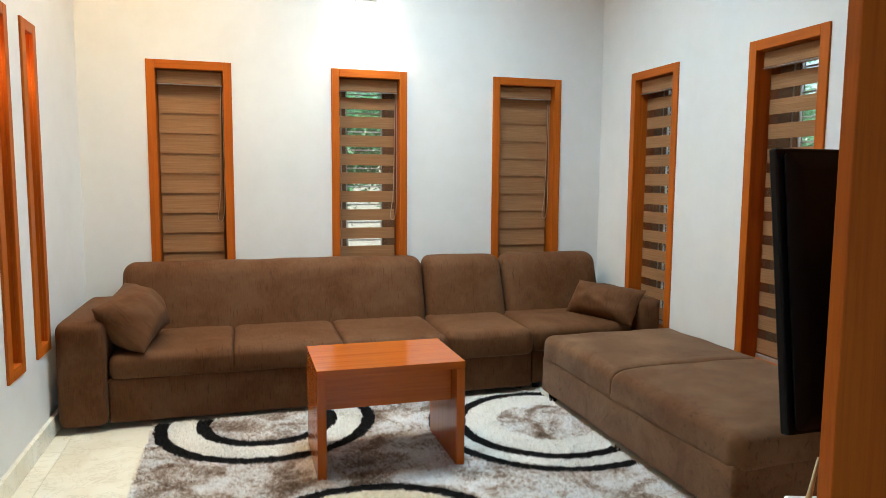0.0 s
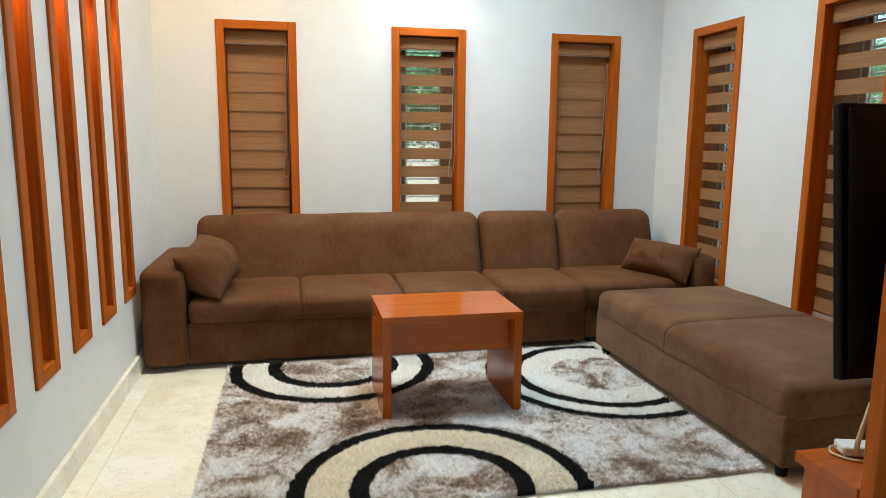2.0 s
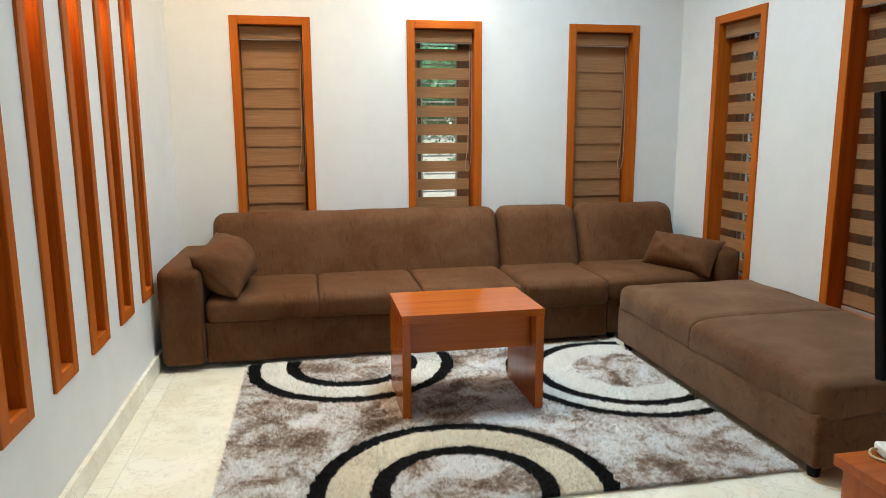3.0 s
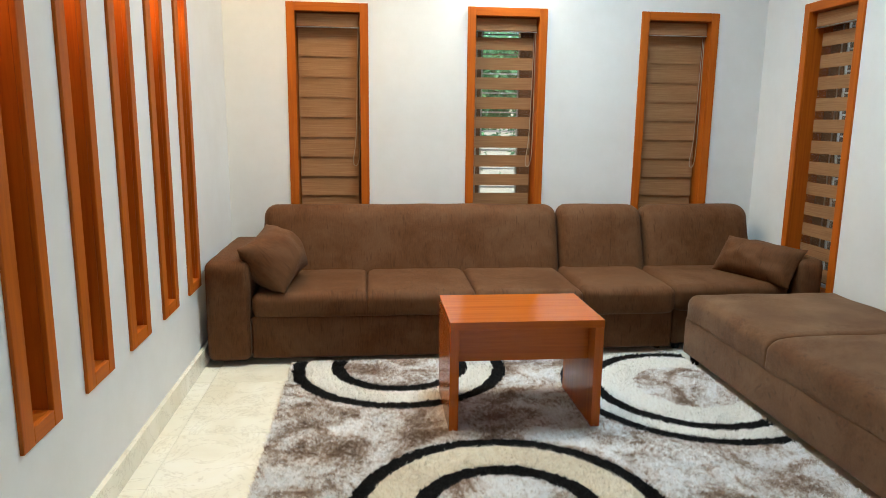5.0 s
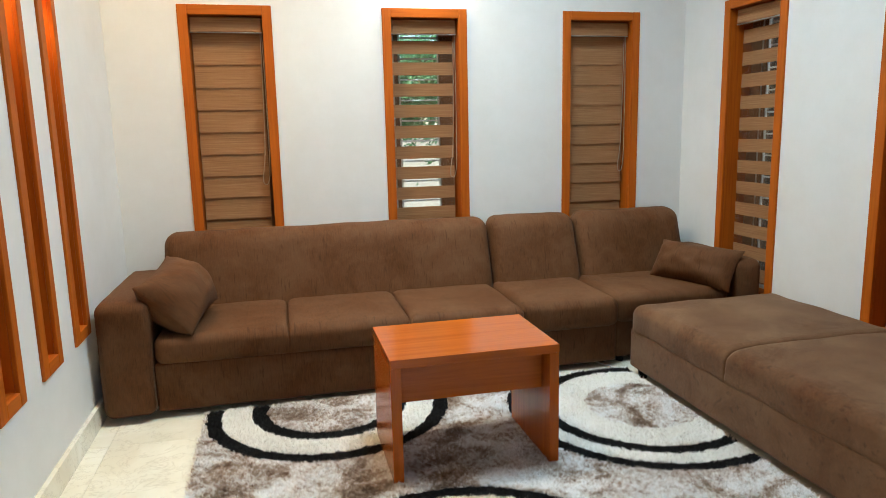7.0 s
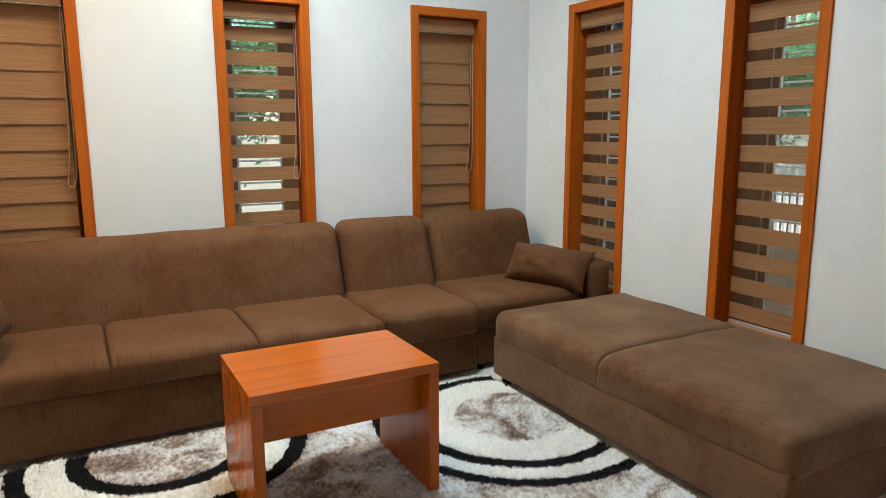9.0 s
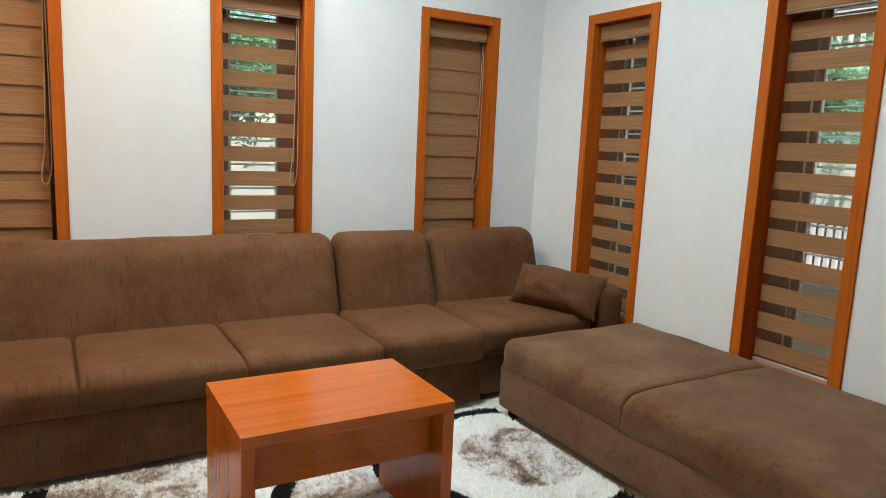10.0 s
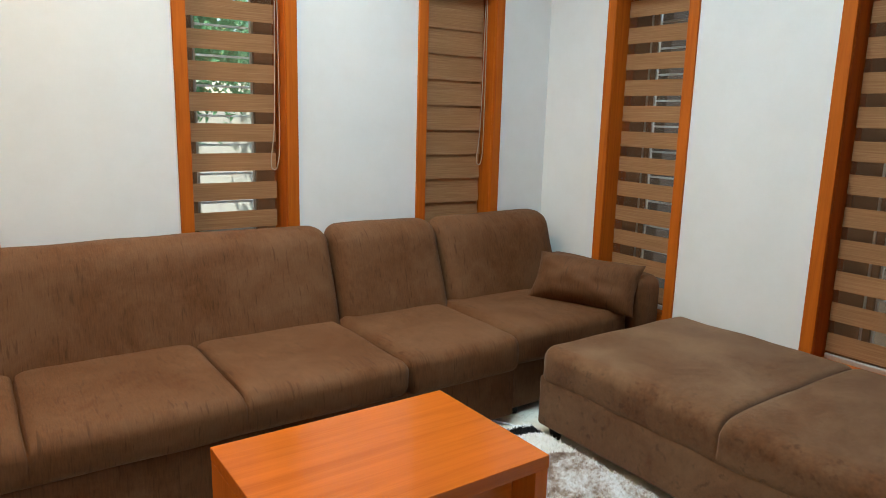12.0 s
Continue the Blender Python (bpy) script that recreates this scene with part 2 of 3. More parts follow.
OUT_WALL = make_rough("outdoor_plaster", (0.72, 0.71, 0.68), 0.85, 2.5, 0.15)
# stone cladding outdoors, and the painted shade of the neighbour's balcony
CLAD_SHADE = make_rough("dark_cladding_and_shade", (0.11, 0.085, 0.065), 0.8, 8.0, 0.4)
EARTH = make_rough("paved_yard", (0.13, 0.12, 0.085), 0.9, 3.0, 0.35)

# ---------------------------------------------------------------- mesh helpers


def part(name, bm, material, parent=None, label="", smooth=False):
    me = bpy.data.meshes.new(name)
    if smooth:
        for f in bm.faces:
            f.smooth = True
    bm.to_mesh(me)
    bm.free()
    me.materials.append(material)
    ob = new(name, me)
    ob.parent = parent
    if label:
        ob["label"] = label
    return ob


def shared(name, me, parent, m=None):
    ob = new(name, me)
    ob.parent = parent
    if m is not None:
        ob.matrix_basis = m
    return ob


def thing(name, label, category, group="", kind="", m=None):
    ob = new(name)
    ob.empty_display_size = 0.1
    if m is not None:
        ob.matrix_basis = m
    return tagged(ob, label, category, group, kind)


def box(x0, x1, y0, y1, z0, z1, bevel=0.0, segs=2, bm=None):
    one = bmesh.new()
    bmesh.ops.create_cube(one, size=1)
    bmesh.ops.scale(one, vec=(x1 - x0, y1 - y0, z1 - z0), verts=one.verts)
    bmesh.ops.translate(one, vec=((x0 + x1) / 2, (y0 + y1) / 2, (z0 + z1) / 2), verts=one.verts)
    if bevel:
        bmesh.ops.bevel(one, geom=one.edges[:], offset=bevel, segments=segs, profile=0.5, affect="EDGES")
    if bm is None:
        return one
    me = bpy.data.meshes.new("tmp")
    one.to_mesh(me), one.free()
    bm.from_mesh(me)
    bpy.data.meshes.remove(me)
    return bm


def soft_box(x0, x1, y0, y1, z0, z1, r=0.04, crown=(0, 0, 0), wrinkle=0.004, seed=0, step=0.035, shape=None, grooves=(), groove_axis=0, depth=0.026):
    """A padded block: rounded edges, faces that swell by crown along x, y, z, and slight unevenness."""
    lo, hi = np.array([x0, y0, z0]), np.array([x1, y1, z1])
    mid, half = (lo + hi) / 2, (hi - lo) / 2
    r = min(r, *(half * 0.98))
    axes = []
    for h in half:
        edge = h - r * (1 - np.linspace(0, 1, 5))
        n = max(2, int(2 * (h - r) / step))
        axes.append(np.concatenate([-edge[::-1], np.linspace(-(h - r), h - r, n + 1)[1:-1], edge]))
    if grooves:
        extra = [g - mid[groove_axis] + d for g in grooves for d in (-0.05, -0.03, -0.018, -0.010, -0.006, -0.003, 0, 0.003, 0.006, 0.010, 0.018, 0.03, 0.05)]
        axes[groove_axis] = np.unique(np.round(np.concatenate([axes[groove_axis], extra]), 4))
    bm, seen = bmesh.new(), {}

    def vert(p):
        key = tuple(np.round(p, 5))
        if key not in seen:
            q = np.array(p)
            inner = np.clip(q, -(half - r), half - r)
            d = q - inner
            n = np.linalg.norm(d)
            if n > 1e-9:
                q = inner + d / n * r
            u = q / half
            for k in range(3):
                i, j = (k + 1) % 3, (k + 2) % 3
                q[k] += crown[k] * u[k] * max(0, 1 - u[i] ** 4) * max(0, 1 - u[j] ** 4)
            w = q + mid
            for g in grooves:
                off = abs(w[groove_axis] - g)
                face = max(0.0, u[2]) ** 2 if abs(u[2]) > 0.3 else 0.0
                w[2] -= depth * face * (math.exp(-(off / 0.0045) ** 2) + 0.45 * math.exp(-(off / 0.020) ** 2))
                if groove_axis == 0:
                    w[2] -= 0.020 * face * max(0.0, (u[1] - 0.45) / 0.55) ** 2 * math.exp(-(off / 0.055) ** 2)
                if u[1 - groove_axis] < -0.9:
                    w[1 - groove_axis] += 0.007 * math.exp(-(off / 0.0045) ** 2) * min(1.0, max(0.0, (u[2] + 0.6) * 1.5))
            if wrinkle:
                nv = noise.noise_vector(Vector(w * 5) + Vector((seed * 3.1, seed, 0)))
                w = w + wrinkle * np.array(nv)
            if shape:
                w = shape(w, u)
            seen[key] = bm.verts.new(w)
        return seen[key]

    for k in range(3):
        i, j = (k + 1) % 3, (k + 2) % 3
        for side in (-1, 1):
            for a in range(len(axes[i]) - 1):
                for b in range(len(axes[j]) - 1):
                    quad = []
                    for da, db in ((0, 0), (1, 0), (1, 1), (0, 1)):
                        p = np.zeros(3)
                        p[k], p[i], p[j] = side * half[k], axes[i][a + da], axes[j][b + db]
                        quad.append(vert(p))
                    if side < 0:
                        quad.reverse()
                    if len(set(quad)) == 4:
                        bm.faces.new(quad)
    return bm


def tube(points, radius, sides=8, closed=False):
    """A round cord or bar through the points."""
    bm, rings = bmesh.new(), []
    pts = [Vector(p) for p in points]
    for i, p in enumerate(pts):
        t = (pts[min(i + 1, len(pts) - 1)] - pts[max(i - 1, 0)]).normalized()
        a = t.orthogonal().normalized() if i == 0 else (last - t * last.dot(t)).normalized()
        last = a
        b = t.cross(a)
        rr = radius[i] if isinstance(radius, (list, tuple)) else radius
        rings.append([bm.verts.new(p + (a * math.cos(s) + b * math.sin(s)) * rr) for s in (2 * math.pi * k / sides for k in range(sides))])
    for r0, r1 in zip(rings, rings[1:]):
        for k in range(sides):
            bm.faces.new((r0[k], r0[(k + 1) % sides], r1[(k + 1) % sides], r1[k]))
    bm.faces.new(rings[0][::-1]), bm.faces.new(rings[-1])
    return bm


def curve_points(pts, n=8):
    """A smooth line through a few points."""
    out = []
    P = [Vector(p) for p in pts]
    for i in range(len(P) - 1):
        p0, p1, p2, p3 = P[max(i - 1, 0)], P[i], P[i + 1], P[min(i + 2, len(P) - 1)]
        for k in range(n):
            t = k / n
            out.append(0.5 * (2 * p1 + (p2 - p0) * t + (2 * p0 - 5 * p1 + 4 * p2 - p3) * t * t + (3 * p1 - p0 - 3 * p2 + p3) * t ** 3))
    return out + [P[-1]]


def pierced(u0, u1, z0, z1, openings, thick, flip=False):
    """A wall along x from u0 to u1, its face at y = 0, its body behind, with openings (a, b, low, high) through it."""
    bm = bmesh.new()
    cut = u0
    for a, b, low, high in sorted(openings):
        box(cut, a, 0, thick, z0, z1, bm=bm)
        if low > z0:
            box(a, b, 0, thick, z0, low, bm=bm)
        if high < z1:
            box(a, b, 0, thick, high, z1, bm=bm)
        cut = b
    box(cut, u1, 0, thick, z0, z1, bm=bm)
    return bm


# ---------------------------------------------------------------- the room
WALL = 0.23
FRAME, TOP, BOTTOM = 0.055, 2.10, 0.30
WIN_BACK = [(-0.434, 0.093), (0.749, 1.287), (1.938, 2.488)]
WIN_RIGHT = [(3.828, 4.376), (2.652, 3.190)]

wall_north = part("wall_north", pierced(-1.3, RIGHT, 0, CEIL, [(a + 0.03, b - 0.03, BOTTOM + 0.03, TOP - 0.03) for a, b in WIN_BACK], WALL), PAINT)
wall_north.matrix_basis = pose(0, BACK, 0)
tagged(wall_north, "white painted wall with three tall narrow windows", "wall", kind="structure")

# the right wall's own x axis runs against the world's y
TO_RIGHT = pose(RIGHT, 0, 0, 0, 0, -90)
wall_east = part("wall_east", pierced(-BACK - WALL, -REAR + WALL, 0, CEIL, [(-b + 0.03, -a - 0.03, BOTTOM + 0.03, TOP - 0.03) for a, b in WIN_RIGHT], WALL + 0.08), PAINT)
wall_east.matrix_basis = TO_RIGHT
tagged(wall_east, "white painted wall with two tall narrow windows", "wall", kind="structure")

# the left wall; its x axis runs from near to far
TO_LEFT = pose(LEFT, 0, 0, 0, 0, 90)
NICHE_U = [1.940, 2.371, 2.797, 3.228, 3.665]
N_WIDE, N_LOW, N_TOP, N_FACE, N_DEEP = 0.240, 0.452, 2.088, 0.052, 0.25
wall_west = part("wall_west", pierced(REAR - 0.2, BACK + 0.25, 0, CEIL, [(u + 0.02, u + N_WIDE - 0.02, N_LOW + 0.02, N_TOP - 0.02) for u in NICHE_U], WALL + 0.09), PAINT)
wall_west.matrix_basis = TO_LEFT
tagged(wall_west, "white painted wall with five tall wood-lined niches", "wall", kind="structure")

# out of view; the unglazed opening is added to let fill light in
wall_south = part("wall_south", pierced(-1.6, 3.0, 0, CEIL, [(0.10, 1.90, 0.80, 2.30)], WALL), PAINT)
wall_south.matrix_basis = pose(0, REAR - WALL, 0)
tagged(wall_south, "plain white wall out of view, its opening added for fill light", "wall", kind="structure")
tagged(part("ceiling", box(-1.6, 3.1, REAR - 0.3, BACK + 0.3, CEIL, CEIL + 0.15), CEILING_PAINT), "plain white ceiling", "ceiling", kind="structure")
floor = tagged(part("floor", box(-1.6, 3.1, REAR - 0.3, BACK + 0.3, -0.12, -0.004), make_rough("grey_grout", (0.40, 0.37, 0.31), 0.9)), "polished cream marble floor", "floor", kind="structure")


def skirting(name, x0, x1, m):
    ob = part(name, box(x0, x1, -0.022, -0.0005, 0, 0.105, 0.003), MARBLE)
    ob.matrix_basis = m
    return tagged(ob, "cream marble skirting along the wall", "baseboard", kind="structure")


skirting("baseboard_west", REAR + 0.01, BACK - 0.02, TO_LEFT)
skirting("baseboard_north", LEFT + 0.015, RIGHT - 0.02, pose(0, BACK, 0))
skirting("baseboard_east", -BACK + 0.02, -1.3, TO_RIGHT)

# ---------------------------------------------------------------- windows and their blinds
PITCH, BAND = 0.1320, 0.080


def build_window(number, width, m, stiles=(0.065, 0.090)):
    w = width / 2
    win = thing("window_%d" % number, "tall narrow window in a teak frame, with horizontal grille bars", "window", kind="structure", m=m)
    part("frame_jamb", box(-w, -w + FRAME, -0.012, 0.008, BOTTOM, TOP, 0.003), WOOD["z"], win)
    part("frame_jamb", box(w - FRAME, w, -0.012, 0.008, BOTTOM, TOP, 0.003), WOOD["z"], win)
    part("frame_head", box(-w + FRAME, w - FRAME, -0.0115, 0.008, TOP - FRAME, TOP, 0.003), WOOD["x"], win)
    part("frame_sill", box(-w + FRAME, w - FRAME, -0.0115, 0.008, BOTTOM, BOTTOM + FRAME, 0.003), WOOD["x"], win)
    i = w - FRAME
    part("lining", box(-w + 0.032, -i, 0.008, 0.20, BOTTOM + 0.032, TOP - 0.032, 0.001), WOOD["z"], win)
    part("lining", box(i, w - 0.032, 0.008, 0.20, BOTTOM + 0.032, TOP - 0.032, 0.001), WOOD["z"], win)
    part("lining", box(-i, i, 0.008, 0.20, TOP - FRAME, TOP - 0.032, 0.001), WOOD["x"], win)
    part("lining", box(-i, i, 0.008, 0.20, BOTTOM + 0.032, BOTTOM + FRAME, 0.001), WOOD["x"], win)
    s, s2 = stiles
    low, high = BOTTOM + FRAME, TOP - FRAME
    part("sash_stile", box(-i, -i + s, 0.155, 0.195, low, high, 0.003), SASH, win)
    part("sash_stile", box(i - s2, i, 0.155, 0.195, low, high, 0.003), SASH, win)
    part("sash_rail", box(-i + s, i - s2, 0.156, 0.194, high - 0.05, high, 0.003), SASH, win)
    part("sash_rail", box(-i + s, i - s2, 0.156, 0.194, low, low + 0.05, 0.003), SASH, win)
    part("glazing_bead", box(-i + s + 0.004, -i + s + 0.012, 0.158, 0.172, low + 0.05, high - 0.05), ALU, win)
    part("glazing_bead", box(i - s2 - 0.014, i - s2 - 0.006, 0.158, 0.172, low + 0.05, high - 0.05), ALU, win)
    part("sash_edge", box(-i + s - 0.038, -i + s - 0.028, 0.150, 0.1548, low + 0.05, high - 0.05), ALU, win, "thin pale sash edge")
    pane = part("pane", box(-i + s, i - s2, 0.176, 0.180, low + 0.05, high - 0.05), GLASS, win)
    pane.visible_shadow = False
    bar = part("grille_bar", box(-i + s, i - s2, 0.184, 0.192, -0.005, 0.005, 0.001, 1), WHITE_PLASTIC, win)
    z = 1.949
    bar.location = (0, 0, z)
    while z - PITCH > low + 0.06:
        z -= PITCH
        shared("grille_bar", bar.data, win, pose(0, 0, z))
    return win


def build_blind(width, m, closed, cord, phase=0.0, label=""):
    w = width / 2 - FRAME
    a, b = -w + 0.008, w - 0.018
    y = 0.088
    blind = thing("roller_blind", label, "blind", group="zebra blinds at the windows", m=m)
    top = TOP - FRAME - 0.006
    part("cassette", box(a - 0.004, b + 0.012, y - 0.052, y + 0.02, top - 0.084, top, 0.008, 3), BLIND, blind, "fabric-covered head box")
    part("cassette_edge", box(a - 0.004, b + 0.012, y - 0.054, y - 0.030, top - 0.089, top - 0.085, 0.001, 1), ALU, blind, "thin pale metal edge")
    low = BOTTOM + FRAME + 0.01
    z = top - 0.088 + phase
    first = None
    n = 0
    while z > low + 0.04:
        hi = min(z, top - 0.086)
        if hi - (z - BAND) > 0.01:
            if first is None or hi != z:
                ob = part("fabric_band", box(a, b, y - 0.0012, y, z - BAND, hi), BLIND, blind)
                if hi == z:
                    first = (ob.data, z)
            else:
                shared("fabric_band", first[0], blind, pose(0, 0, z - first[1]))
        z -= PITCH
        n += 1
    part("sheer_sheet", box(a, b, y + 0.0006, y + 0.0010, low, top - 0.086), SHEER, blind, "see-through mesh between the bands")
    if closed:
        z = top - 0.088 + phase - BAND + 0.012
        start = z
        while z > low + 0.02:
            # the laps stand further off the sheet towards the bottom, where the blind hangs looser
            off = 0.0050 + 0.0062 * (start - z) / (start - low)
            bm = box(a, b, y - 0.0022 - off, y - 0.0010 - off, z - BAND, z)
            for v in bm.verts:
                if v.co.z > z - 0.03:
                    v.co.y += off - 0.0008
            part("fabric_band", bm, BLIND, blind)
            z -= PITCH
        part("fabric_band", box(a, b, y - 0.0040, y - 0.0028, top - 0.20, top - 0.086), BLIND, blind)
    part("bottom_bar", box(a, b, y - 0.008, y + 0.008, low - 0.012, low + 0.012, 0.004), ALU, blind)
    if cord:
        pts = [(b + 0.010, y - 0.02, top - 0.08), (b + 0.012, y - 0.022, 1.6), (b + 0.010, y - 0.024, 1.18), (b - 0.002, y - 0.026, 1.07), (b - 0.022, y - 0.028, 1.05), (b - 0.034, y - 0.027, 1.09), (b - 0.012, y - 0.024, 1.3), (b + 0.002, y - 0.018, top - 0.08)]
        part("pull_cord", tube(curve_points(pts, 6), 0.0028, 6), CORD, blind, "beige looped pull cord", smooth=True)
    return blind


for k, (a, b) in enumerate(WIN_BACK):
    m = pose((a + b) / 2, BACK, 0)
    build_window(k + 1, b - a, m)
    build_blind(b - a, m, k != 1, True, phase=-0.034 if k == 1 else -0.035,
                label="brown woven zebra blind, open in stripes" if k == 1 else "brown woven zebra blind, closed, with a hanging cord")
for k, (a, b) in enumerate(WIN_RIGHT):
    m = TO_RIGHT @ pose(-(a + b) / 2, 0, 0)
    build_window(k + 4, b - a, m, (0.140, 0.040))
    build_blind(b - a, m, False, False, phase=-0.032, label="brown woven zebra blind with open see-through stripes")

# ---------------------------------------------------------------- niches
for u in NICHE_U:
    m = TO_LEFT @ pose(u, 0, 0)
    niche = thing("wall_niche", "tall narrow wall niche lined in teak, lit from its top", "niche", group="niches in the wall", m=m)
    W, f, n, d = N_WIDE, N_FACE, 0.066, N_DEEP
    part("face_board", box(0, n, -0.011, 0.006, N_LOW, N_TOP, 0.003), WOOD["z"], niche)
    part("face_board", box(W - f, W, -0.011, 0.006, N_LOW, N_TOP, 0.003), WOOD["z"], niche)
    part("face_board", box(n, W - f, -0.0105, 0.006, N_TOP - f, N_TOP, 0.003), WOOD["x"], niche)
    part("face_board", box(n, W - f, -0.0105, 0.006, N_LOW, N_LOW + f, 0.003), WOOD["x"], niche)
    part("side_lining", box(0.022, f, 0.006, d, N_LOW + 0.022, N_TOP - 0.022), WOOD["z"], niche)
    part("side_lining", box(W - f, W - 0.022, 0.006, d, N_LOW + 0.022, N_TOP - 0.022), WOOD["z"], niche)
    part("top_lining", box(f, W - f, 0.006, d, N_TOP - f, N_TOP - 0.022), WOOD["x"], niche)
    part("bottom_lining", box(f, W - f, 0.006, d, N_LOW + 0.022, N_LOW + f), WOOD["x"], niche)
    part("back_panel", box(0.022, W - 0.022, d, d + 0.015, N_LOW + 0.022, N_TOP - 0.022), WOOD["z"], niche)
    bm = bmesh.new()
    bmesh.ops.create_cone(bm, cap_ends=True, segments=20, radius1=0.026, radius2=0.030, depth=0.012)
    bmesh.ops.translate(bm, vec=(W / 2, d / 2 + 0.005, N_TOP - f - 0.007), verts=bm.verts)
    part("spot_lamp", bm, NICHE_GLOW, niche, "small warm recessed lamp")
    lamp("niche_glow", "SPOT", m @ look((W / 2, d / 2 + 0.005, N_TOP - f - 0.02), (W / 2, d / 2 + 0.012, 0)), 5.0, (1.0, 0.78, 0.40), cone=120, blend=0.8, soft=0.02)

# ---------------------------------------------------------------- lamps
sconce = thing("wall_lamp", "small white wall lamp glowing over the middle window", "lamp", m=pose(0.985, BACK, 2.505))
part("back_plate", box(-0.06, 0.06, -0.012, 0, -0.04, 0.12, 0.004), WHITE_PLASTIC, sconce)
part("lamp_body", box(-0.075, 0.075, -0.10, -0.012, 0.03, 0.09, 0.012, 3), WHITE_PLASTIC, sconce)
part("shade", soft_box(-0.07, 0.07, -0.095, -0.016, -0.055, 0.029, 0.03, step=0.03, wrinkle=0), LAMP_GLOW, sconce, "glowing frosted glass shade", smooth=True)
down = thing("ceiling_downlight", "small round warm downlight set in the ceiling", "lamp", m=pose(-0.40, 3.72, CEIL))
for nm, rad, z0, z1, mat in (("rim", 0.055, -0.008, 0.0, WHITE_PLASTIC), ("lens", 0.042, -0.012, -0.0085, NICHE_GLOW)):
    bm = bmesh.new()
    bmesh.ops.create_cone(bm, cap_ends=True, segments=24, radius1=rad, radius2=rad, depth=z1 - z0)
    bmesh.ops.translate(bm, vec=(0, 0, (z0 + z1) / 2), verts=bm.verts)
    part(nm, bm, mat, down)
# out of view: overhead source inferred from the table's shadow, fixture guessed
panel = thing("ceiling_light", "square white flush ceiling light, unseen, its shape guessed", "lamp", m=pose(1.15, 3.35, CEIL))
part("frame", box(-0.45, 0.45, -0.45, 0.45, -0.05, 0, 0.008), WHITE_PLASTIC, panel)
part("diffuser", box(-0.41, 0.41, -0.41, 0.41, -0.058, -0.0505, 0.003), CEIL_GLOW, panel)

# ---------------------------------------------------------------- sectional sofa
SEAT_F, SEAT_B, SEAT_Z, PANEL_Z = 3.852, 4.52, 0.406, 0.276


def foot(parent, x, y, top=0.075):
    bm = bmesh.new()
    bmesh.ops.create_cone(bm, cap_ends=True, segments=16, radius1=0.022, radius2=0.030, depth=top)
    bmesh.ops.translate(bm, vec=(x, y, top / 2), verts=bm.verts)
    part("foot", bm, BLACK_PLASTIC, parent, "short black plastic foot")


def lean(w, u):
    """Backrests lean back towards the top and bow a little along it."""
    t = (w[2] - 0.36) / 0.44
    w = np.array(w)
    w[1] += 0.150 * t
    return w


def backrest(parent, x0, x1, seed):
    part("backrest", soft_box(x0, x1, 4.455, 4.630, 0.30, 0.800, 0.072, (0.0, 0.018, 0.006), 0.005, seed, shape=lean), SOFA, parent, smooth=True)


def back_frame(parent, x0, x1):
    """The upholstered board behind the backrests."""
    part("back_frame", soft_box(x0, x1, 4.655, 4.79, 0.05, 0.735, 0.02, (0, 0, 0), 0.002, 3, step=0.2), SOFA, parent, smooth=True)


def seat(parent, x0, x1, front, seed, z=SEAT_Z, grooves=(), bottom=PANEL_Z):
    part("seat_cushion", soft_box(x0, x1, front, SEAT_B + 0.02, bottom - 0.012, z + 0.002, 0.048, (0.0, 0.006, 0.010), 0.004, seed, grooves=grooves), SOFA, parent, smooth=True)


def base(parent, x0, x1, front, back, top=PANEL_Z):
    part("base", soft_box(x0, x1, front + 0.014, back, 0.034, top, 0.014, (0, 0.003, 0), 0.002, 3), SOFA, parent, smooth=True)


sofa = thing("sofa", "brown chenille three-seat sofa section with one square arm", "sofa", group="sectional sofa")
base(sofa, -0.560, 1.322, SEAT_F, 4.62)
seat(sofa, -0.558, 1.326, SEAT_F, 1, grooves=(0.078, 0.692))
backrest(sofa, -0.590, 1.352, 4)
back_frame(sofa, -0.575, 1.352)
part("arm", soft_box(-0.798, -0.562, SEAT_F - 0.02, 4.72, 0.030, 0.590, 0.045, (0.004, 0.006, 0.010), 0.004, 5), SOFA, sofa, smooth=True)
part("arm_seam", tube([(-0.560, SEAT_F - 0.004, 0.05), (-0.5595, SEAT_F - 0.006, 0.27)], 0.003, 6), SEAM, sofa)
for x in (-0.76, -0.48, 0.35, 1.2):
    foot(sofa, x, 4.00), foot(sofa, x, 4.56)

single = thing("sofa_section", "brown chenille single-seat sofa section without arms", "sofa", group="sectional sofa")
base(single, 1.336, 1.893, 3.90, 4.62, 0.256)
seat(single, 1.332, 1.896, 3.878, 6, bottom=0.256), backrest(single, 1.361, 1.945, 7)
back_frame(single, 1.356, 1.946)
for x in (1.38, 1.85):
    foot(single, x, 4.02), foot(single, x, 4.56)

corner = thing("sofa_section", "brown chenille corner sofa section with one arm", "sofa", group="sectional sofa")
base(corner, 1.912, 2.64, 3.95, 4.62, 0.256)
seat(corner, 1.908, 2.635, 3.925, 8, bottom=0.256), backrest(corner, 1.954, 2.708, 9)
back_frame(corner, 1.950, 2.69)
part("arm", soft_box(2.642, 2.812, 3.885, 4.62, 0.060, 0.565, 0.05, (0.006, 0.010, 0.010), 0.005, 10), SOFA, corner, smooth=True)
for x in (1.96, 2.76):
    foot(corner, x, 4.00), foot(corner, x, 4.56)

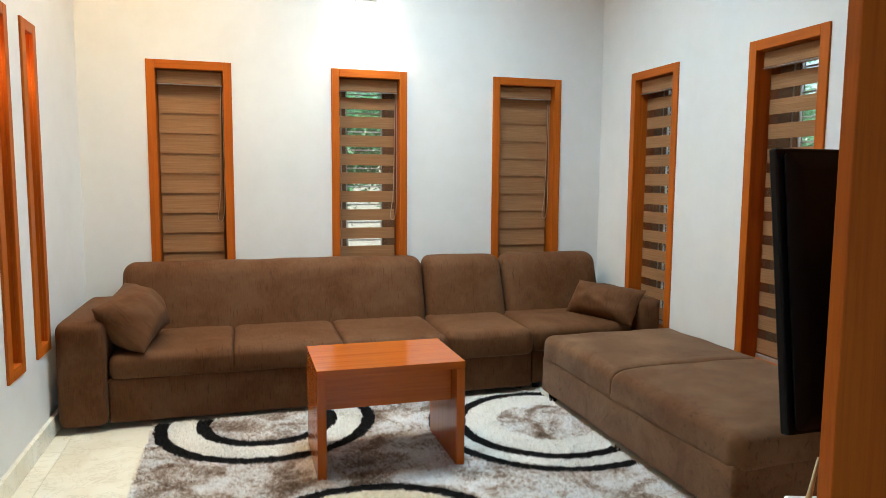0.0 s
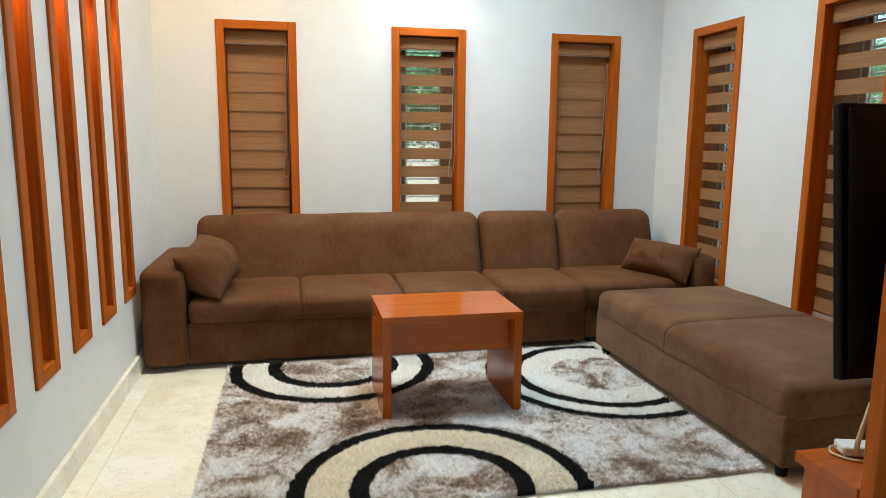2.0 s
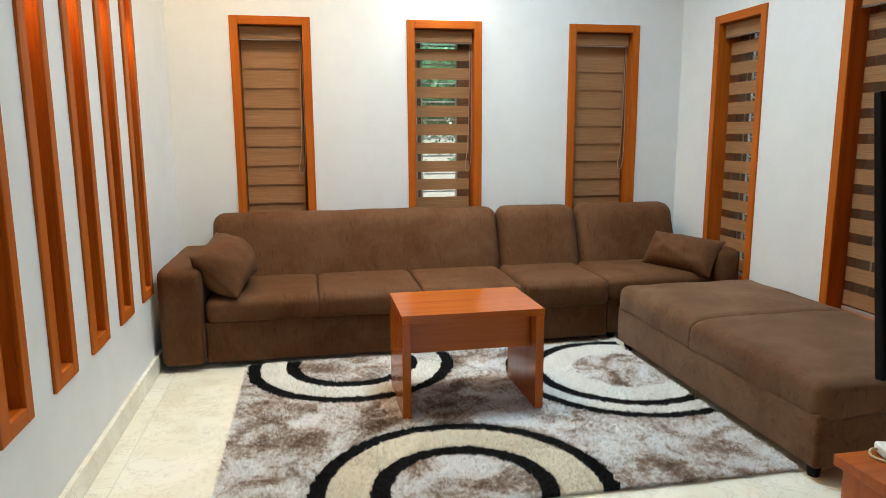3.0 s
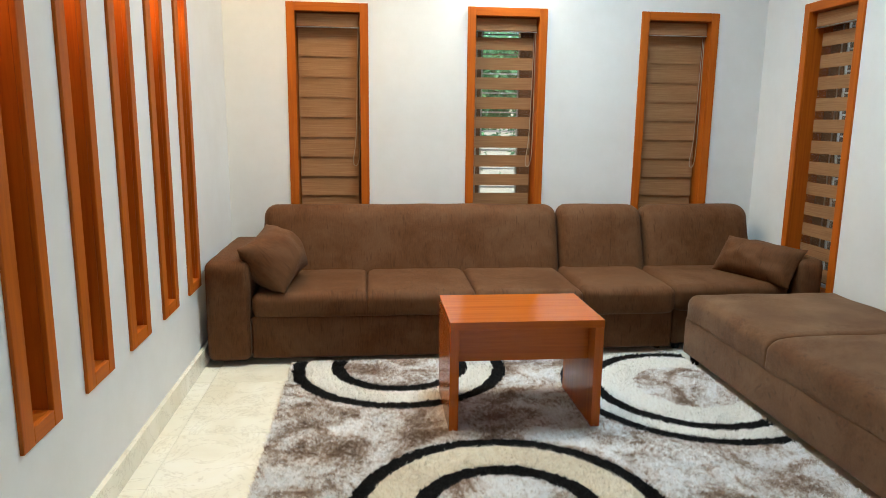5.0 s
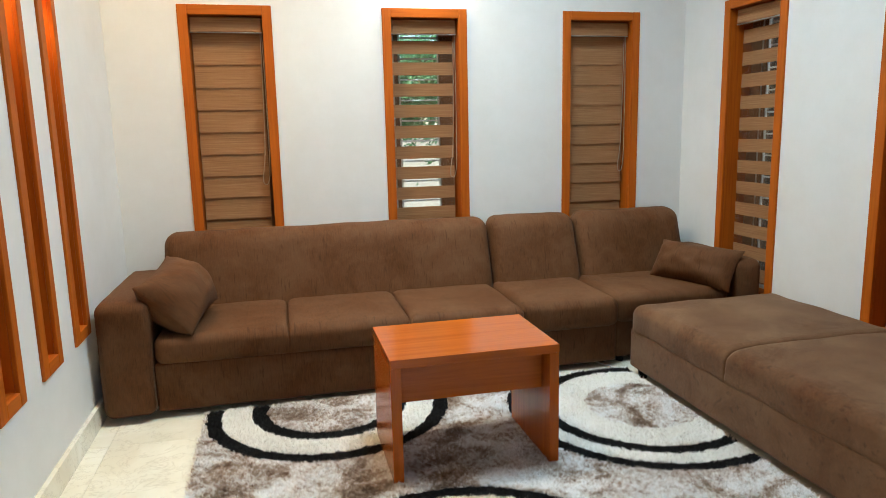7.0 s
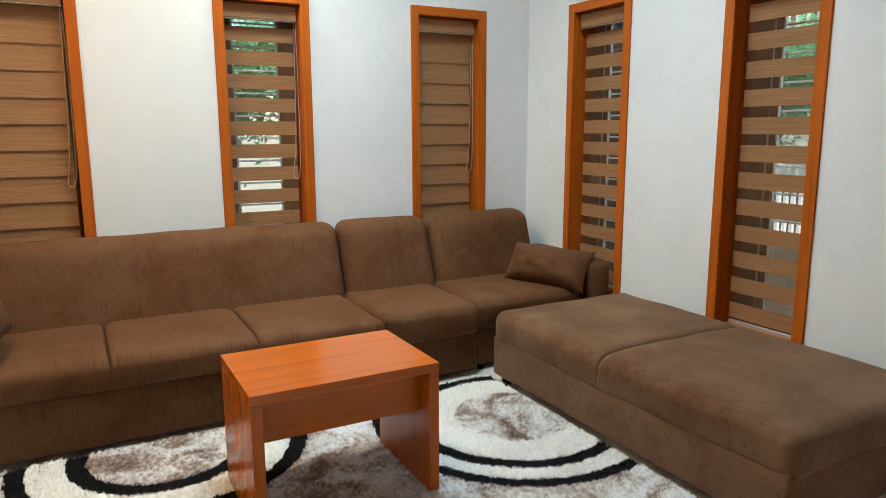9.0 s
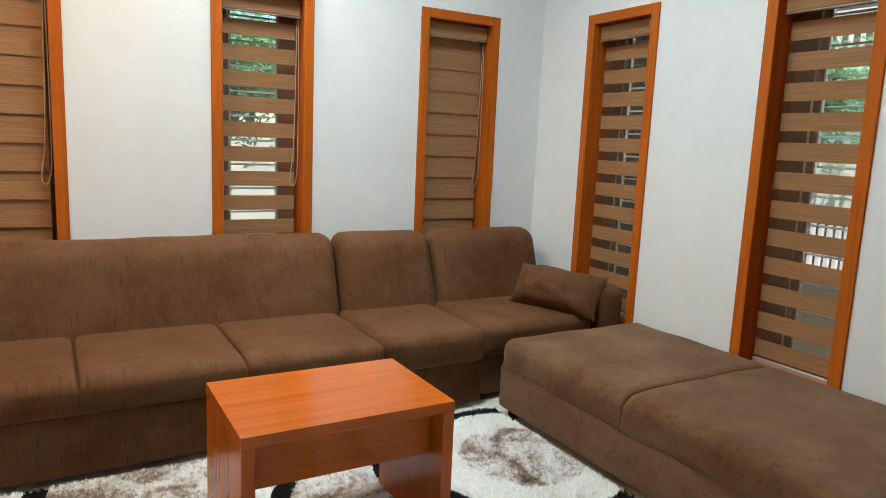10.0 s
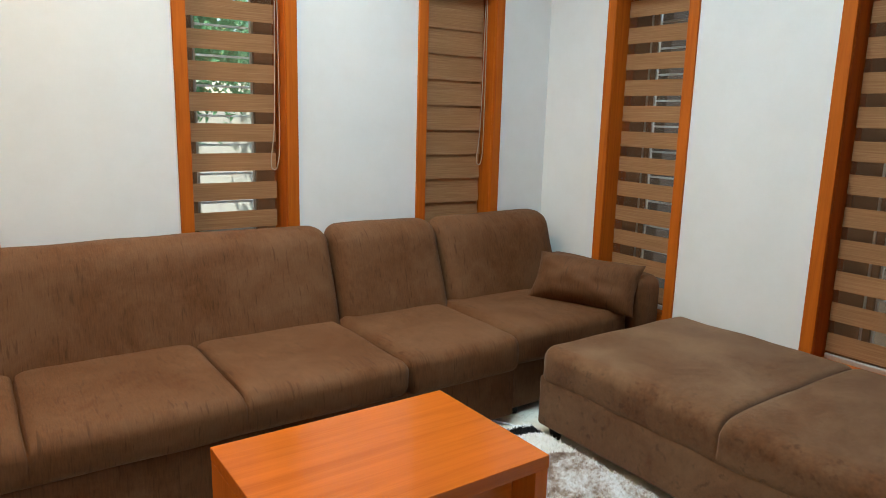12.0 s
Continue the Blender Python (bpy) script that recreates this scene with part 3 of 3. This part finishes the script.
ottoman = thing("ottoman", "long low brown chenille ottoman with a seam across its top", "ottoman", group="sectional sofa")
OX0, OX1, OY0, OY1 = 1.897, 2.806, 2.045, 3.775
part("base", soft_box(OX0 + 0.003, OX1, OY0 + 0.003, OY1, 0.050, 0.270, 0.018, (0.004, 0.004, 0), 0.002, 11), OTTOMAN_FABRIC, ottoman, smooth=True)
part("cushion", soft_box(OX0, OX1, OY0, OY1, 0.222, 0.400, 0.054, (0.004, 0.004, 0.018), 0.006, 12, grooves=(2.945,), groove_axis=1), OTTOMAN_FABRIC, ottoman, smooth=True)
for x in (OX0 + 0.05, OX1 - 0.06):
    foot(ottoman, x, OY0 + 0.06, 0.052), foot(ottoman, x, OY1 - 0.07, 0.052)


def build_pillow(w, h, thick, m, label, seed, dent=0.0):
    """A stuffed pillow with pinched corners; stands in its own x-z plane."""
    bm, n = bmesh.new(), 26
    sides = []
    for s in (-1, 1):
        grid = []
        for i in range(n + 1):
            row = []
            for j in range(n + 1):
                u, v = 2 * i / n - 1, 2 * j / n - 1
                full = max(0.0, (1 - abs(u) ** 2.4)) ** 0.62 * max(0.0, (1 - abs(v) ** 2.4)) ** 0.62
                x = u * w / 2 * (1 - 0.07 * (1 - v * v) ** 1.0)
                z = v * h / 2 * (1 - 0.09 * (1 - u * u) ** 1.0)
                y = s * thick / 2 * full + s * 0.004
                k = noise.noise(Vector((u * 2.2 + seed, v * 2.2, s * 1.3)))
                y += k * 0.020 * full + 0.006 * full * math.sin(14 * u + 5 * v + seed) * abs(u * v)
                y += s * 0.010 * full * math.sin(9 * u * v + seed) * (abs(u) * abs(v))
                row.append(bm.verts.new((x, y - dent * (1 - u * u) * (1 - v * v) * s, z)))
            grid.append(row)
        for i in range(n):
            for j in range(n):
                q = [grid[i][j], grid[i + 1][j], grid[i + 1][j + 1], grid[i][j + 1]]
                bm.faces.new(q if s < 0 else q[::-1])
        sides.append(grid)
    edge = [(i, 0) for i in range(n)] + [(n, j) for j in range(n)] + [(i, n) for i in range(n, 0, -1)] + [(0, j) for j in range(n, 0, -1)]
    for (i, j), (k, l) in zip(edge, edge[1:] + edge[:1]):
        bm.faces.new((sides[0][k][l], sides[0][i][j], sides[1][i][j], sides[1][k][l]))
    ob = part("cushion", bm, SOFA, None, smooth=True)
    ob.name = "throw_pillow"
    ob.matrix_basis = m
    return tagged(ob, label, "pillow", group="pillows on the sofa")


def leaning(center, along, up):
    """A pose whose x axis runs along, z axis up the pillow."""
    x = Vector(along).normalized()
    z = Vector(up)
    z = (z - x * z.dot(x)).normalized()
    y = z.cross(x)
    m = Matrix((x, y, z)).transposed().to_4x4()
    m.translation = center
    return m


build_pillow(0.50, 0.35, 0.30, leaning((-0.452, 4.09, 0.568), (0.08, 0.47, 0.06), (-0.23, 0.02, 0.235)), "brown chenille pillow leaning on the sofa arm", 2.0)
build_pillow(0.55, 0.27, 0.24, leaning((2.520, 4.13, 0.512), (-0.205, 0.45, 0.01), (0.15, 0.0, 0.2)), "brown chenille pillow slumped against the sofa arm", 5.0)

tagged(part("power_cable", tube(curve_points([(1.80, 4.15, 0.005), (1.81, 4.00, 0.005), (1.845, 3.92, 0.006), (1.87, 3.87, 0.005), (1.91, 3.85, 0.005)], 6), 0.0045, 8), WHITE_PLASTIC, smooth=True), "thin white cable lying under the sofa corner", "cable")

# ---------------------------------------------------------------- coffee table
TX0, TX1, TY0, TY1, TH = 0.436, 1.114, 2.902, 3.372, 0.514
table = thing("coffee_table", "polished teak coffee table with slab legs, on the rug", "table")
part("tabletop", box(TX0, TX1, TY0, TY1, TH - 0.036, TH, 0.0025), TABLE_WOOD["x"], table)
for x in (TX0, TX1 - 0.042):
    part("side_panel", box(x + 0.001, x + 0.041, TY0 + 0.002, TY1 - 0.002, 0.018, TH - 0.0365, 0.002), TABLE_WOOD["z"], table)
part("apron", box(TX0 + 0.043, TX1 - 0.043, TY0 + 0.083, TY0 + 0.103, 0.310, TH - 0.0365, 0.0015), TABLE_WOOD["x"], table)
part("apron", box(TX0 + 0.043, TX1 - 0.043, TY1 - 0.105, TY1 - 0.085, 0.380, TH - 0.0365, 0.0015), TABLE_WOOD["x"], table)

# ---------------------------------------------------------------- rug
RX0, RX1, RY0, RY1 = -0.338, 1.905, 2.142, 3.835
rug = thing("rug", "shaggy rug with black and cream rings on mottled taupe", "rug")
part("backing", box(RX0 + 0.005, RX1 - 0.005, RY0 + 0.005, RY1 - 0.005, 0.0, 0.016, 0.003), RUG, rug)
rng = np.random.default_rng(7)
N = 230000
root = np.c_[rng.uniform(RX0, RX1, N), rng.uniform(RY0, RY1, N), rng.uniform(0.011, 0.017, N)]
swirl = 2.2 * np.sin(9.1 * root[:, 0] + 2.3 * np.sin(7.3 * root[:, 1])) + 2.0 * np.cos(11.7 * root[:, 1] + 1.9 * np.sin(8.9 * root[:, 0]))
turn = swirl + rng.normal(0, 1.7, N)
high = rng.uniform(0.004, 0.017, N)
reach = rng.uniform(0.008, 0.026, N)
tilt = np.c_[-np.sin(turn), np.cos(turn)] * reach[:, None]
side = np.c_[np.cos(turn), np.sin(turn), np.zeros(N)] * rng.uniform(0.0022, 0.0046, N)[:, None]
tip = root + np.c_[tilt, high]
verts = np.stack([root - side, root + side, tip], 1).reshape(-1, 3)
me = bpy.data.meshes.new("shag")
me.from_pydata(verts.tolist(), [], np.arange(3 * N).reshape(-1, 3).tolist())
me.materials.append(RUG)
tagged(shared("shag", me, rug), kind="stuff")

# ---------------------------------------------------------------- partition, television, low cabinet
partition = tagged(part("partition_panel", box(1.413, RIGHT - 0.004, 1.16, 1.20, 0, CEIL - 0.004, 0.003), WOOD["z"]), "tall teak partition panel beside the television", "partition", kind="structure")

cabinet = thing("tv_cabinet", "low teak television cabinet with an overhanging top", "cabinet")
CX0, CX1, CY0, CY1, CH = 1.412, 2.60, 1.205, 1.425, 0.472
part("top", box(CX0, CX1, CY0, CY1, CH - 0.032, CH, 0.003), TABLE_WOOD["x"], cabinet)
part("side", box(CX0 + 0.018, CX0 + 0.038, CY0 + 0.002, CY1 - 0.018, 0.06, CH - 0.0325, 0.002), TABLE_WOOD["z"], cabinet)
part("side", box(CX1 - 0.038, CX1 - 0.018, CY0 + 0.002, CY1 - 0.018, 0.06, CH - 0.0325, 0.002), TABLE_WOOD["z"], cabinet)
part("back", box(CX0 + 0.0385, CX1 - 0.0385, CY0 + 0.004, CY0 + 0.016, 0.06, CH - 0.0325), TABLE_WOOD["x"], cabinet)
part("plinth", box(CX0 + 0.03, CX1 - 0.03, CY0 + 0.01, CY1 - 0.04, 0.0, 0.0595), TABLE_WOOD["x"], cabinet)
for k in range(2):
    x = CX0 + 0.040 + k * 0.554
    door = part("door", box(x, x + 0.550, CY1 - 0.036, CY1 - 0.018, 0.065, CH - 0.037, 0.002), TABLE_WOOD["x"], cabinet)
    part("handle", tube([(x + 0.25, CY1 - 0.012, 0.36), (x + 0.30, CY1 - 0.012, 0.36)], 0.005), ALU, door)

# tilted forward on a bracket; its own x-z plane is the screen, y runs to the room
tv = thing("television", "large black flat television tilted forward on a bracket", "television", m=pose(2.039, 1.365, 1.070, -7.4, 0, 0))
part("bezel", box(-0.615, 0.615, -0.012, 0.014, -0.358, 0.358, 0.005), BLACK_PLASTIC, tv)
part("screen", box(-0.600, 0.600, 0.0145, 0.0165, -0.335, 0.345), SCREEN, tv, "dark glossy screen")
shell = soft_box(-0.600, 0.600, -0.040, -0.0125, -0.345, 0.345, 0.02, (0, 0, 0), 0, step=0.3, shape=lambda w, u: np.array([w[0] * (1 - 0.05 * max(0, -u[1])), w[1], w[2] * (1 - 0.09 * max(0, -u[1]))]))
part("back_shell", shell, BLACK_PLASTIC, tv)
part("lower_housing", box(-0.40, 0.40, -0.075, -0.0405, -0.30, 0.02, 0.015), BLACK_PLASTIC, tv)
bracket = part("bracket", box(-0.10, 0.10, -0.150, -0.0755, -0.12, 0.0, 0.004), BLACK_PLASTIC, tv)

router = thing("router", "small white wireless router with one upright antenna", "router", m=pose(1.583, 1.388, CH, 0, 0, -18))
part("body", box(-0.062, 0.085, -0.050, 0.012, 0.002, 0.030, 0.007, 3), WHITE_PLASTIC, router)
part("antenna", tube([(-0.032, -0.056, 0.012), (-0.031, -0.057, 0.05), (-0.026, -0.058, 0.075), (-0.012, -0.060, 0.165)], [0.006, 0.0075, 0.0065, 0.0035], 10), CABLE, router, "cream plastic antenna", smooth=True)
part("power_cable", tube(curve_points([(-0.060, -0.01, 0.016), (-0.080, -0.015, 0.015), (-0.086, -0.03, 0.006), (-0.070, -0.055, 0.0045), (-0.035, -0.075, 0.0045), (0.03, -0.080, 0.0045)], 6), 0.0035, 8), CABLE, router, "yellowed thin cable", smooth=True)

# ---------------------------------------------------------------- outside
tagged(part("ground", box(-60, 60, -60, 80, -0.60, -0.35), EARTH), "paved yard around the house", "ground", kind="structure")
yard = thing("boundary_wall", "white plastered garden wall behind the house", "wall", kind="structure")
part("wall_run", box(-12, 16, 10.5, 10.7, -0.35, 1.45, 0.01), OUT_WALL, yard)
part("wall_run", box(9.0, 9.2, -10, 10.5, -0.35, 1.35, 0.01), OUT_WALL, yard)
part("base_course", box(8.94, 8.998, -10, 10.4, -0.35, 0.56, 0.01), CLAD_SHADE, yard, "dark stone base course")
house = thing("neighbour_house", "pale neighbouring house beyond the garden wall", "house")
part("wall", box(12.5, 20, 4.5, 12, -0.35, 5.6), OUT_WALL, house)
part("balcony_slab", box(11.7, 12.498, 5.0, 11.5, 2.78, 2.95), OUT_WALL, house)
# no real recess: the balcony's shade is put into this dark flat panel
part("balcony_shade_panel", box(12.44, 12.498, 5.2, 11.3, 2.952, 4.6), CLAD_SHADE, house, "flat dark panel standing for the shade inside the balcony")
balustrade = part("balcony_rail", box(11.74, 11.80, 5.0, 11.5, 3.72, 3.79), OUT_WALL, house)
stave = part("bar", box(11.75, 11.79, -0.03, 0.03, 2.951, 3.719), OUT_WALL, balustrade)
stave.location = (0, 5.1, 0)
for k in range(1, 32):
    shared("bar", stave.data, balustrade, pose(0, 5.1 + 0.2 * k, 0))
part("roof", box(12.1, 20.4, 4.1, 12.4, 5.6, 5.8), OUT_WALL, house)
pillar = tagged(part("porch_pillar", box(3.42, 3.85, 4.42, 5.75, -0.35, 3.2, 0.01), CLAD_SHADE), "dark clad porch pillar outside the corner window", "pillar", kind="structure")
rail = thing("railing", "white metal railing with upright bars in the yard", "railing")
part("plinth", box(4.98, 5.06, 1.5, 9.0, -0.35, 0.44, 0.01), CLAD_SHADE, rail, "low dark plinth")
part("top_rail", box(5.0, 5.04, 1.5, 9.0, 0.90, 0.93), WHITE_PLASTIC, rail)
part("bottom_rail", box(5.0, 5.04, 1.5, 9.0, 0.45, 0.48), WHITE_PLASTIC, rail)
post = part("bar", box(5.005, 5.035, -0.015, 0.015, 0.48, 0.90), WHITE_PLASTIC, rail)
post.location = (0, 1.53, 0)
for k in range(1, 115):
    shared("bar", post.data, rail, pose(0, 1.53 + 0.065 * k, 0))


def build_tree(x, y, height, spread, seed, leaf):
    r = random.Random(seed)
    tree = thing("tree", "leafy green garden tree seen through the blinds", "tree", group="garden trees", m=pose(x, y, -0.35))
    limbs = [curve_points([(0, 0, 0), (0.05, 0.02, height * 0.3), (-0.04, 0.05, height * 0.6), (0.03, 0, height * 0.85)], 5)]
    for k in range(7):
        a, z = r.uniform(0, 6.28), height * r.uniform(0.6, 0.8)
        limbs.append(curve_points([(0, 0, z), (spread * 0.3 * math.cos(a), spread * 0.3 * math.sin(a), z + 0.12), (spread * 0.75 * math.cos(a), spread * 0.75 * math.sin(a), z + 0.2 + r.random() * 0.25)], 5))
    for k, pts in enumerate(limbs):
        n = len(pts)
        thick = 0.10 if k == 0 else 0.04
        part("trunk" if k == 0 else "limb", tube(pts, [thick * (1 - 0.8 * i / n) for i in range(n)], 8), BARK, tree, smooth=True)
    vs, fs = [], []
    for k in range(9000):
        pts = r.choice(limbs)
        c = pts[r.randrange(2 * len(pts) // 3 if pts is limbs[0] else len(pts) // 3, len(pts))] + Vector((r.gauss(0, spread * 0.24), r.gauss(0, spread * 0.24), r.gauss(0, 0.24)))
        e = Euler((r.uniform(-0.9, 0.9), r.uniform(-0.9, 0.9), r.uniform(0, 6.28))).to_matrix()
        s = r.uniform(0.026, 0.062)
        i = len(vs)
        vs += [c + e @ Vector(p) * s for p in ((-1, 0, 0), (0, -0.42, 0.1), (1.1, 0, -0.1), (0, 0.42, 0.1))]
        fs.append((i, i + 1, i + 2, i + 3))
    me = bpy.data.meshes.new("crown")
    me.from_pydata([tuple(v) for v in vs], [], fs)
    me.materials.append(leaf)
    shared("crown", me, tree)


for k, (x, y, h, s) in enumerate(((1.3, 8.6, 2.9, 1.0), (3.2, 9.2, 3.3, 1.2), (-0.6, 9.0, 3.0, 1.1), (5.4, 9.0, 3.4, 1.3), (7.6, 6.4, 3.0, 1.2), (7.8, 8.6, 3.2, 1.2), (7.4, 4.4, 2.8, 1.1))):
    build_tree(x, y, h, s, 20 + k, LEAF[k % 2])

# ---------------------------------------------------------------- floor tiles
TILE = 0.60
tile = part("tile", box(-TILE / 2 + 0.0007, TILE / 2 - 0.0007, -TILE / 2 + 0.0007, TILE / 2 - 0.0007, -0.012, 0.0, 0.0007, 1), MARBLE, floor)
tile.location = (-1.03, REAR + TILE / 2, 0)
for i in range(7):
    for j in range(13):
        if i or j:
            shared("tile", tile.data, floor, pose(-1.03 + i * TILE, REAR + TILE / 2 + j * TILE, 0))
